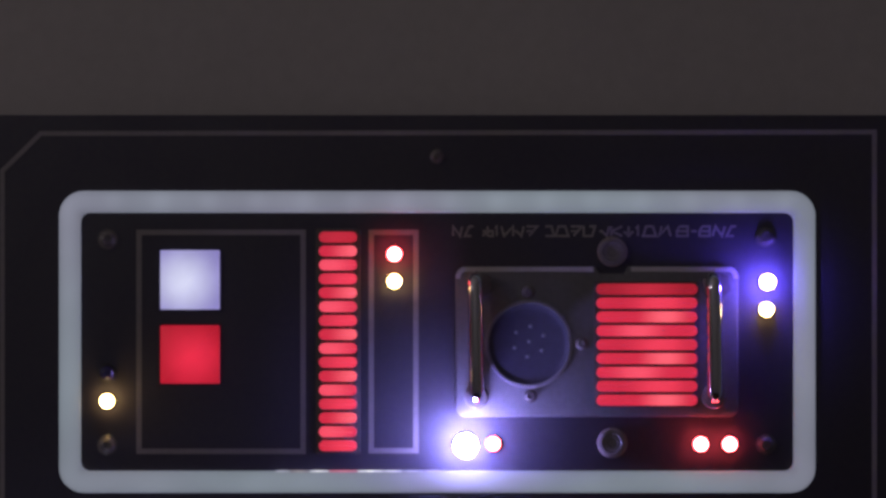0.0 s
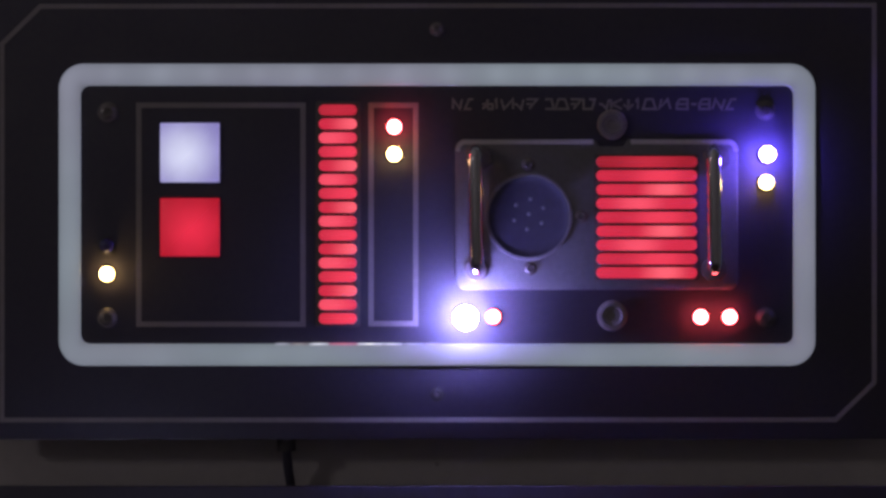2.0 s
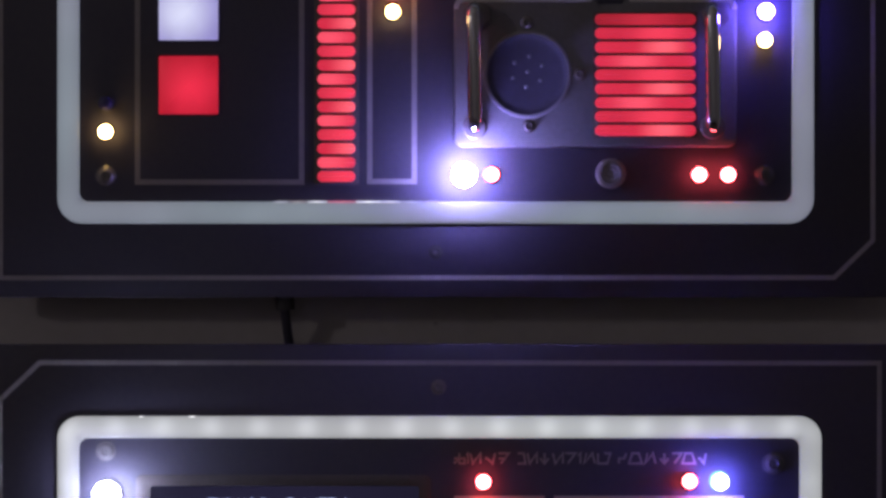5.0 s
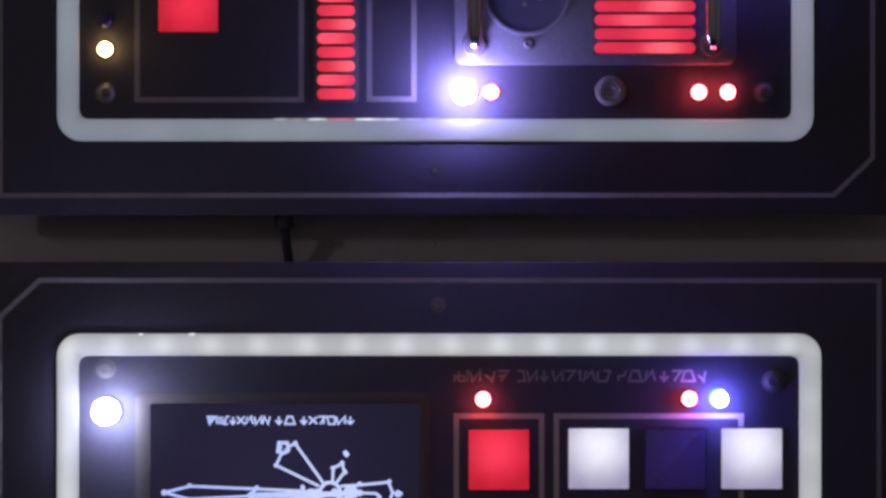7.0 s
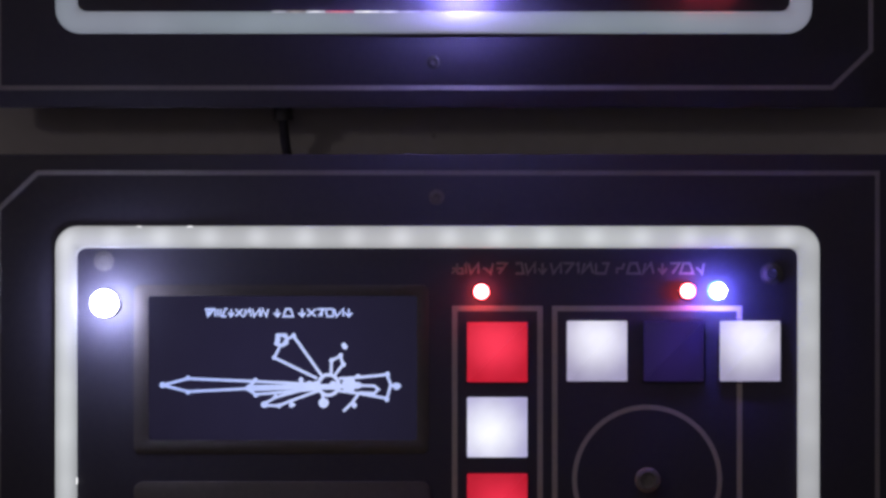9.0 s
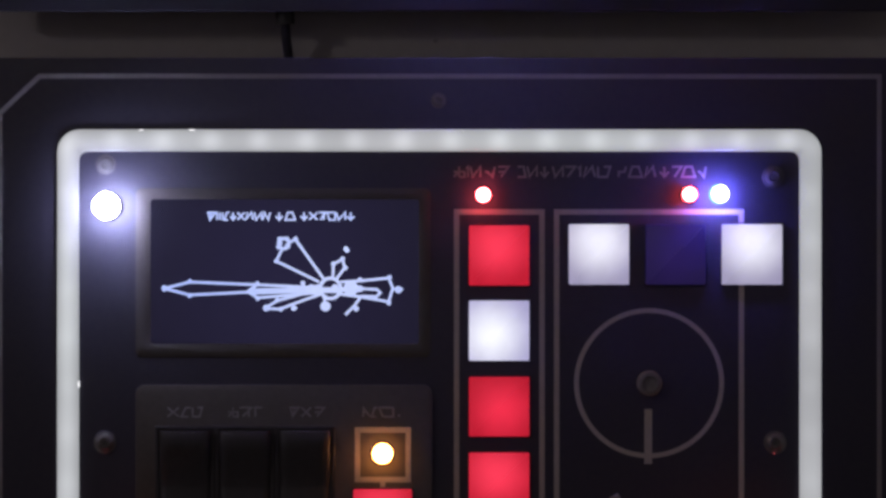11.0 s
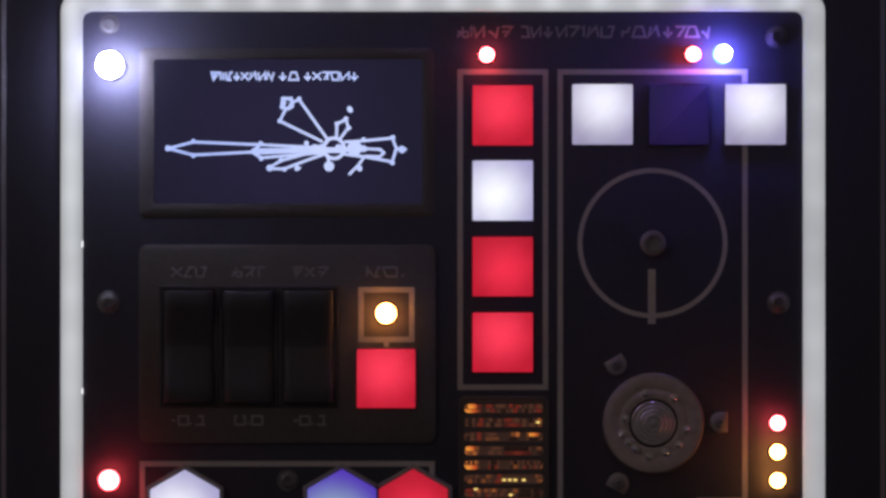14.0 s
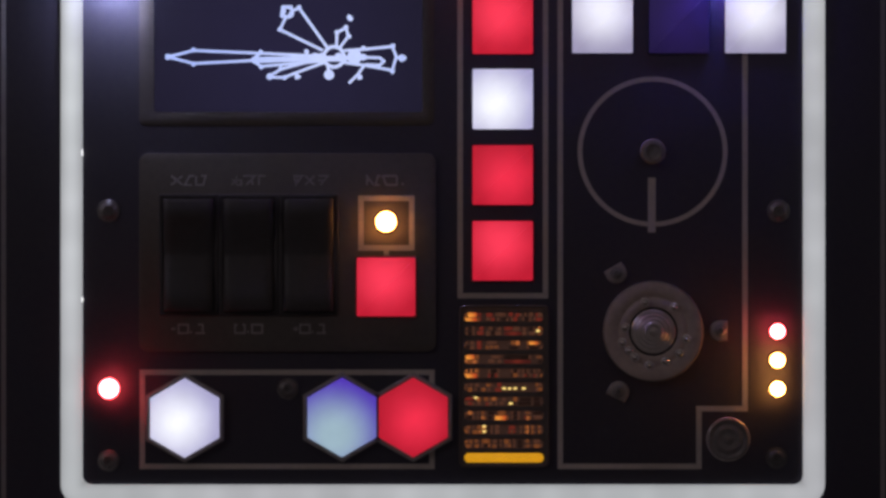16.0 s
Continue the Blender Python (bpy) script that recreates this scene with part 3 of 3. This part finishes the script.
# the lit bars' reflection in the rail's inner edge, put in as glowing strips
for u, w, mat in ((500, 13, glint_faint), (530, 16, glint_dim), (565, 17, glint_bright), (607.5, 25, glint_red), (655, 22, glint), (694, 17, glint_bright), (730, 19, glint_faint), (764, 15, glint_dim)):
    prism(bm := bmesh.new(), rounded(-w, -1.6, w, 1.6, 1.1, 3), 0.1, 0.85, 0.4)
    part("edge_glint", bm, mat, upper, "thin glowing strip for the reflection along the rail's edge").location = at(u - AU, 834 - AV)

# ---- lower panel: display ----
SU, SV = 505, 1466
display = thing("display_screen", SU, SV, 0, "small dark blue display with a pale line drawing", "display screen")
loop_frame(bm := bmesh.new(), rounded(-262, -149, 260, 150, 12), rounded(-235, -129, 239, 126, 5), 0, 0.13, 0.5)
part("bezel", bm, bezel_plastic, display, "thin brownish grey bezel")
prism(bm := bmesh.new(), rounded(-236, -130, 240, 127, 4, 3), 0.02, 0.1)
face = part("screen", bm, screen_face, display, "lit dark blue screen")
writing(face, "A,371,385 H,387,397 C,400,409 Y,410,421 X,423,436 M,438,451 V,453,466 W,468,481 Y,491,503 D,508,525 "
        "Y,535,547 X,550,565 T,567,579 S,582,596 V,598,614 Y,617,630", SU, 1360 - SV, 1373 - SV, 3.4, 0.1, 0.16, screen_ink)


def drawing(text):
    """Lit lines on the screen; each is a run of u,v pairs from the drawing's middle."""
    bm = bmesh.new()
    for k, line in enumerate(text.split("/")):
        pts = [tuple(float(c) for c in p.split(",")) for p in line.split()]
        stroke(bm, pts, 5.0, 0.3, 0.34 + 0.004 * (k % 9))
    for u, v, r in ((-81, -78, 9), (1.6, 1.3, 18), (38, 1.3, 10)):
        c = circle(u, v, r, 24)
        stroke(bm, c + c[:1], 6.2, 0.3, 0.385 + r * 0.0004)
    knots = "-247,-11 -247,14 -128,-7 -127,19 -92,22 -86,38 -94,-47 -60,-86 7,-42 23,-51 28,-35 106,-18 105,27 54,-14 -47,-8 -64,37 -75,-86 -88,-86 -90,-72"
    for k, p in enumerate(knots.split()):
        u, v = (float(c) for c in p.split(","))
        lathe(bm, [(4.4, 0.3), (4.4, 0.41 + 0.002 * (k % 3)), (0, 0.41 + 0.002 * (k % 3))], u, v, 12)
    for u, v, r in ((-7, 33, 9), (38, 1, 9), (-32, 3, 9), (-20, 4, 10), (29, -69, 4.5), (31, -66, 4.5), (122, 3.5, 6.5), (-292, 1.3, 5.5), (-112, 36, 6), (47, 37, 5), (-46, 4, 6.5), (-60, 3, 4), (10, 1, 7), (54, 2, 6), (-88, -79, 5), (-74, -74, 5)):
        lathe(bm, [(r, 0.3), (r, 0.40), (0, 0.40)], u, v, 18)
    return bm


ink = part("screen_drawing", drawing(
    "-290,1 -247,-10 -127,-5 -20,0/-290,2 -247,13 -147,8 -20,4/-20,9 -127,18 -145,7 -128,-5/-142,4 -30,2/-138,10 -30,6/-112,35 -92,23 -47,11 -16,7/"
    "-112,37 -87,38 -67,30 -37,19 -14,11/-67,30 -58,38/-18,-10 -94,-47 -83,-70/-10,-15 -60,-85 -73,-80/6,-16 7,-42 23,-50 27,-35 12,-15/-30,2 60,2/-40,7 20,7/"
    "20,-10 54,-12 105,-17 112,1 105,25 54,16 16,11/110,2 130,3/56,2 83,3 90,9 83,16 56,15/54,18 45,31 28,48/-47,-8 -44,6/-14,-6 -4,-18/-10,12 -7,30/20,-2 24,8"),
    screen_ink, face, "pale line drawing of a long craft")
ink.location = at(586 - SU, 1493 - SV, -0.2)

# ---- lower panel: switch plate ----
WU, WV = 505, 1841
switches = thing("switch_plate", WU, WV, 0, "brownish grey plate with three black rocker switches", "switch plate")
prism(bm := bmesh.new(), rounded(-262, -176, 263, 175, 17), 0, 0.9, 1.5)
base = part("plate", bm, brown_plate, switches)
for k in range(3):
    u0, u1 = -227 + 106 * k, -227 + 106 * (k + 1)
    loop_frame(bm := bmesh.new(), rounded(u0, -104, u1, 112, 3, 3), rounded(u0 + 8, -96, u1 - 8, 104, 3, 3), 0.9, 1.3, 1.5)
    rocker_frame = part("rocker_frame", bm, rocker_black, switches)
    bm = bmesh.new()
    vs = []
    for u, drop in ((u0 + 8.5, 1.2), (u0 + 11, 0.55), (u0 + 17, 0.12), (u0 + 24, 0), (u1 - 24, 0), (u1 - 17, 0.12), (u1 - 11, 0.55), (u1 - 8.5, 1.2)):
        vs.append([bm.verts.new(at(u, v, max(0.95, h - drop))) for v, h in ((-95, 0.95), (-95, 3.6), (-90, 4.0), (-60, 3.4), (-12, 1.95), (0, 1.75), (4, 1.7), (8, 1.75), (20, 2.0), (68, 2.9), (98, 3.4), (103, 3.0), (103, 0.95))])
    m = len(vs[0])
    for a, b in zip(vs, vs[1:]):
        for i in range(m):
            bm.faces.new((a[i], a[(i + 1) % m], b[(i + 1) % m], b[i]))
    bm.faces.new(vs[0])
    bm.faces.new(vs[-1][::-1])
    part("rocker", bm, rocker_black, rocker_frame)
writing(switches, "X,300,320 C,324,341 U,344,361 F,407,424 T,427,449 G,451,467 A,517,532 X,537,553 E,560,577 Q,646,658 C,661,671 S,674,699 .,706,712",
        WU, -136, -120, 3.4, 0.88, 0.95, sign_paint)
writing(switches, "-,300,308 0,313,330 .,333,337 1,343,360 O,413,430 .,434,438 0,443,461 +,516,525 0,528,545 .,548,552 1,557,574",
        WU, 127, 142, 3.4, 0.88, 0.95, sign_paint)
stroke(bm := bmesh.new(), rect(130.5, -96.5, 220.5, -8.5), 9.5, 0.88, 0.96)
part("painted_line", bm, line_paint, switches)
stroke(bm := bmesh.new(), [(175.5, -8), (175.5, 4.4)], 9, 0.88, 0.955)
part("painted_line", bm, line_paint, switches)
lamp = indicator(680, 1786, lamp_amber_low, "glowing amber indicator light in grey square frame", r=18)
lamp.location.y -= 0.0009
key = push_button(628.5, 1849.5, 731.5, 1953, key_red_pink, "lit red square push button on brownish plate", rim=4.0, around=brown_plate)
key.location.y -= 0.0009

# ---- lower panel: keys and lamps ----
for (v0, v1), mat, label in zip(((1383, 1489), (1516, 1622), (1651, 1756), (1785, 1890)), (key_red_pink, key_white_bright, key_red, key_red_pink),
                                ("lit red square push button in grey frame", "lit white square push button in grey frame",
                                 "lit deep red square push button in grey frame", "lit red square push button in grey frame")):
    push_button(833, v0, 939.5, v1, mat, label)
push_button(1009.5, 1381, 1116, 1487.5, key_white_grey, "lit white square push button below lamps")
push_button(1145.5, 1381, 1251.5, 1487.5, key_indigo, "unlit dark indigo square push button")
push_button(1280, 1381, 1387, 1487.5, key_white_grey, "lit white square push button over grey line")
hex_button(324, 2133, key_white_bright, "lit white hexagonal button with dark rim")
hex_button(602, 2132, key_teal, "lit teal and violet hexagonal button with dark rim")
hex_button(728, 2132, key_red, "lit red hexagonal button with dark rim")
indicator(195, 1349, lamp_white_low, "dazzling white indicator light beside display", r=24, tall=10.5, globe=True)
indicator(858, 1329, lamp_red, "glowing red indicator light in black panel")
indicator(1223, 1328, lamp_red, "glowing orange-red indicator light beside green one")
indicator(1275, 1327.5, lamp_green, "bright blue-green indicator light in black panel", r=14.2, tall=7.0, ring=fringe_green, globe=True)
indicator(1372, 1980, lamp_red, "glowing red indicator light, top of three")
indicator(1372, 2031, lamp_amber, "glowing amber indicator light, one of three")
indicator(1372, 2081.5, lamp_amber, "glowing amber indicator light, one of three")
indicator(190, 2081, lamp_red, "glowing red indicator light in steel ring", r=17.5, ring=steel)

# ---- lower panel: dial, knobs, vent ----
knob = thing("small_knob", 1152, 1662, 0, "small dark metal knob in painted ring", "knob")
lathe(bm := bmesh.new(), [(22, 0), (22, 1.2), (20.5, 2.0), (17, 2.3), (13, 2.3), (11, 1.7), (6, 1.6), (0, 1.6)], seg=36)
part("head", bm, stud_grey, knob)
lathe(bm := bmesh.new(), [(23, 0.1), (23, 1.2), (21.2, 2.06), (19.6, 2.16)], seg=36)
part("edge_ring", bm, dull_ring, knob, "pale edge of the knob")
dial = thing("rotary_dial", 1152, 1980, 0, "round grey translucent dial with small studs", "dial")
TALL = 2.6                 # how far the dial's face stands off the panel
lathe(bm := bmesh.new(), [(86, 0), (88, TALL - 0.6), (86.5, TALL - 0.15), (83, TALL), (64, TALL + 0.02), (62.5, TALL - 0.12), (59.5, TALL - 0.12), (58, TALL + 0.02), (44, TALL), (43, TALL - 0.1)], seg=72)
part("disc", bm, dial_plastic, dial)
lathe(bm := bmesh.new(), [(43, TALL - 1), (43, TALL - 0.3), (39, TALL - 0.3)], seg=48)
part("groove", bm, recess_black, dial, "dark groove round the hub")
lathe(bm := bmesh.new(), [(39.5, TALL - 0.7), (39.5, TALL), (37.5, TALL + 0.3), (31.5, TALL + 0.31), (29.8, TALL + 0.58), (24.5, TALL + 0.59), (22.8, TALL + 0.86), (17.5, TALL + 0.87), (15.8, TALL + 1.14), (11, TALL + 1.15), (10.5, TALL + 0.7), (7.5, TALL + 0.7), (7, TALL + 1.1), (5, TALL + 1.2), (0, TALL + 1.2)], seg=64)
part("hub", bm, brushed_hub, dial, "turned metal hub with fine steps")
lathe(bm := bmesh.new(), [(89, TALL - 1.0), (89, TALL - 0.5), (87.4, TALL - 0.1), (86.2, TALL - 0.04)], seg=72)
part("edge_ring", bm, dull_ring, dial, "smooth edge of the dial")
for a, r in ((-106, 54), (-50, 57), (-172, 50), (160, 58), (-218, 54), (126, 56), (68, 57), (12, 60), (40, 60), (97, 60)):
    lathe(bm := bmesh.new(), [(8, TALL - 0.05), (8, TALL + 0.04), (6.4, TALL + 0.08), (5.8, TALL + 0.08), (5.5, TALL + 0.5), (4.6, TALL + 0.8), (3.2, TALL + 1.0), (1.6, TALL + 1.1), (0, TALL + 1.13)],
          r * math.cos(radians(a)), r * math.sin(radians(a)), 18)
    part("stud", bm, stud_clear, dial)
for u, v, a in ((1087, 1877, 240), (1271, 1979, 0), (1091, 2087, 117)):
    t = thing("dial_clip", u, v, 0, "small dark metal clip with one flat side beside dial", "clip", "dial clips")
    poly = [(19 * math.cos(radians(k)), 19 * math.sin(radians(k))) for k in range(90, 271, 15)] + [(13, -18), (13, 18)]
    ca, sa = math.cos(radians(a)), math.sin(radians(a))
    prism(bm := bmesh.new(), [(x * ca - y * sa, x * sa + y * ca) for x, y in poly], 0, 1.0, 3.0)
    part("plate", bm, dull_ring, t)
    screw(t, 0, 0, 11, 0.9, stud_grey, a).location = (0, -0.001, 0)
cap = thing("ribbed_knob", 1285, 2171, 0, "round dark ribbed knob in panel corner", "knob")
lathe(bm := bmesh.new(), [(38, 0), (38, 0.8), (36.5, 1.1), (33, 1.2), (30, 0.95), (25, 0.92), (22.5, 1.15), (18, 1.2), (14, 1.0), (8, 0.98), (6, 1.12), (0, 1.14)], seg=48)
part("head", bm, dark_steel, cap)
lathe(bm := bmesh.new(), [(39, 0.1), (39, 0.8), (37.2, 1.12), (36.2, 1.16)], seg=48)
part("edge_ring", bm, dull_ring, cap, "smooth edge of the knob")

GU, GV = 888.5, 2077
vent = thing("slotted_window", GU, GV, 0, "slotted dark window over glowing amber circuit parts", "slotted window")
loop_frame(bm := bmesh.new(), rounded(-80, -144, 80, 144, 12), rounded(-75, -138, 75, 138, 9), 0, 1.0, 2.0)
part("rim", bm, grille_plastic, vent)
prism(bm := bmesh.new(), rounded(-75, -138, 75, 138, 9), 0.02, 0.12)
part("board", bm, glow_board, vent)
rng = random.Random(5)
# amber light on the circuit parts is put into their own glow
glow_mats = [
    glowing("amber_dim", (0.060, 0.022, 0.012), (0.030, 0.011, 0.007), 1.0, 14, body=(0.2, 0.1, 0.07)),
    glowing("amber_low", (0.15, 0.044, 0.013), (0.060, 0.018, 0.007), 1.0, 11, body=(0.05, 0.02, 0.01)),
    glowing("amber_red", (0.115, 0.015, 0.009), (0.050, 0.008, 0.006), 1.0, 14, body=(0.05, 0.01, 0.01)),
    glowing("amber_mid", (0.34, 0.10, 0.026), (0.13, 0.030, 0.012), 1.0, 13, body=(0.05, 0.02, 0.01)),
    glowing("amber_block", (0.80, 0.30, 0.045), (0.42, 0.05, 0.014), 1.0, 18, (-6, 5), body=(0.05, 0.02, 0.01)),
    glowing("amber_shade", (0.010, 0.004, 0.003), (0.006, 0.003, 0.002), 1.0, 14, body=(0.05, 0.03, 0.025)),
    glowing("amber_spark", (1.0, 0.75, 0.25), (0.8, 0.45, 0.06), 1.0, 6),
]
slot_v = [-122.5 + 24.9 * k for k in range(11)]
# what lies behind each slot, in an upper and a lower half: k black, d dim, r deep red, a low amber, m bright amber, a dot for bare board
SLOTS = (
    "aammmmrr..rrr.ddddd.rr.rrd.d.dd.rdd./mmmmmmar..ddrr.d.kkd.drr..dkkd.drrr.", ".dkkd..rr..ddk.dd.rrrrddd.dd.kkd.ma./.dkkd.rrr.ddkkddd.rrrrrrrrdd.ddd.ad.",
    "dd.dd.rr..ddddd......aamm...ammmma../akkdd.rr..adadad....kkkk....dkkkk.d.", "ammmmaa.....ddddd.kkkkkkkkkkkd..dad./mmaammd....ddd.dd.rrrrrrrrrrrr...kk.",
    "amkmkma....dkkkd.....dkkd.dkd.kd.dk./mmmmmma....rkkrd.....kaad.drkd.rd.a.", "dd.d.dd...aad..rr...............add./a.aa.dk.aa.d..rrr...............daa.",
    "rrrrr.ma.aadama..dd...aa.kkkkk.kkk../ddrrd.dd..rdd.d.dd......kkkkkk.kkk..", "admmd.d.ad.kkk.aaaa..dkkd..dad.kkkk./dkkkd.d.ma.kkdmmmmma.dkkd..rma.dddd.",
    "ada.d.aamm.kd.dd....rrr..d.am.ad.ad./aad.aaamam.kd.dd....rdr..d.am.ad.ad.", "aada.ad.aaaa.ddkd.aad.d.kk.da..ddd../daad.aa.dkka.adkd.dda.d.kk.dad.aaad.",
)
TONES = {"d": 0, "a": 1, "r": 2, "m": 3, "k": 5}
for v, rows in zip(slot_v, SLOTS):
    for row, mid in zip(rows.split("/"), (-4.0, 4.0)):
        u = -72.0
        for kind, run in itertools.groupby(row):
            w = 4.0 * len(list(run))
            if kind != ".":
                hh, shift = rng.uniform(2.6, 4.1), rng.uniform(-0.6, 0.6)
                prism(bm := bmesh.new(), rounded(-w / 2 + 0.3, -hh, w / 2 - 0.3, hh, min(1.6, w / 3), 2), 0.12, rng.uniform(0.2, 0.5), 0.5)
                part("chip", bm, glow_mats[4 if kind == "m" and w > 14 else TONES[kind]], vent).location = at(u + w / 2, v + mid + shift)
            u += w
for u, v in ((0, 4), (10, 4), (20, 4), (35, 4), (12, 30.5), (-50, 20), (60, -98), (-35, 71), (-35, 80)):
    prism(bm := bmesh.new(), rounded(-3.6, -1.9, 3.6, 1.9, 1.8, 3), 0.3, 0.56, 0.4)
    part("spark", bm, glow_mats[6], vent, "tiny glowing amber dot").location = at(u, v)
prism(bm := bmesh.new(), slot(-72, slot_v[-1] - 9, 72, slot_v[-1] + 9), 0.12, 0.62, 2.0)
part("light_bar", bm, glowing("bar_yellow", (0.82, 0.56, 0.014), (0.56, 0.25, 0.004), 1.0, 86, (-16, 0), start=0.35), vent, "bright yellow lit bar")
# the dark grille in front: a bar between each two slots, flaring at both ends round the slots' rounded ends
def grille_edge(v, sign, outer):
    """One side of a bar, from end to end; outer sides of the first and last bar are straight."""
    us = [-75, -71, -70.5, -69, -67, -65, -62, 62, 65, 67, 69, 70.5, 71, 75]
    pts = []
    for u in us:
        gap = max(0.0, abs(u) - 62)
        deep = 12.4 if gap >= 8.4 else 12.45 - math.sqrt(max(0.0, 8.4 ** 2 - gap ** 2))
        pts.append((u, v + sign * (0.5 if outer else deep)))
    return pts


edges = [slot_v[0] - 12.45] + [(a + b) / 2 for a, b in zip(slot_v, slot_v[1:])] + [slot_v[-1] + 12.45]
for k, v in enumerate(edges):
    poly = grille_edge(v, -1, k == 0) + grille_edge(v, 1, k == len(edges) - 1)[::-1]
    prism(bm := bmesh.new(), poly, 0.35, 0.75)
    part("grille_bar", bm, grille_plastic, vent)

# ---- the cable between the panels ----
cable = thing("cable", 505, 1022, -3.0, "black cable with thick plug between the panels", "cable")
bm = bmesh.new()
lathe_pts = [at(0, -50, -2), at(0, -20, -2), at(1, 3, -2.2)]
tube(bm, lathe_pts, 17 * K, 20)
part("plug", bm, black_plastic, cable)
bm = bmesh.new()
tube(bm, [at(1, 2, -2.2), at(2, 20, -3.0), at(4, 40, -4.2), at(7, 62, -5.6), at(9, 90, -7.0), at(10, 97, -7.2)], 8.5 * K, 18)
part("lead", bm, cable_rubber, cable)
bm = bmesh.new()
lathe(bm, [(4.5, 0), (4.5, 0.06), (3, 0.12), (0, 0.14)], seg=14)
nail = thing("wall_mark", 774, 1051, -DEPTH, "small dark mark on the wall", "mark")
part("head", bm, hex_rim, nail)
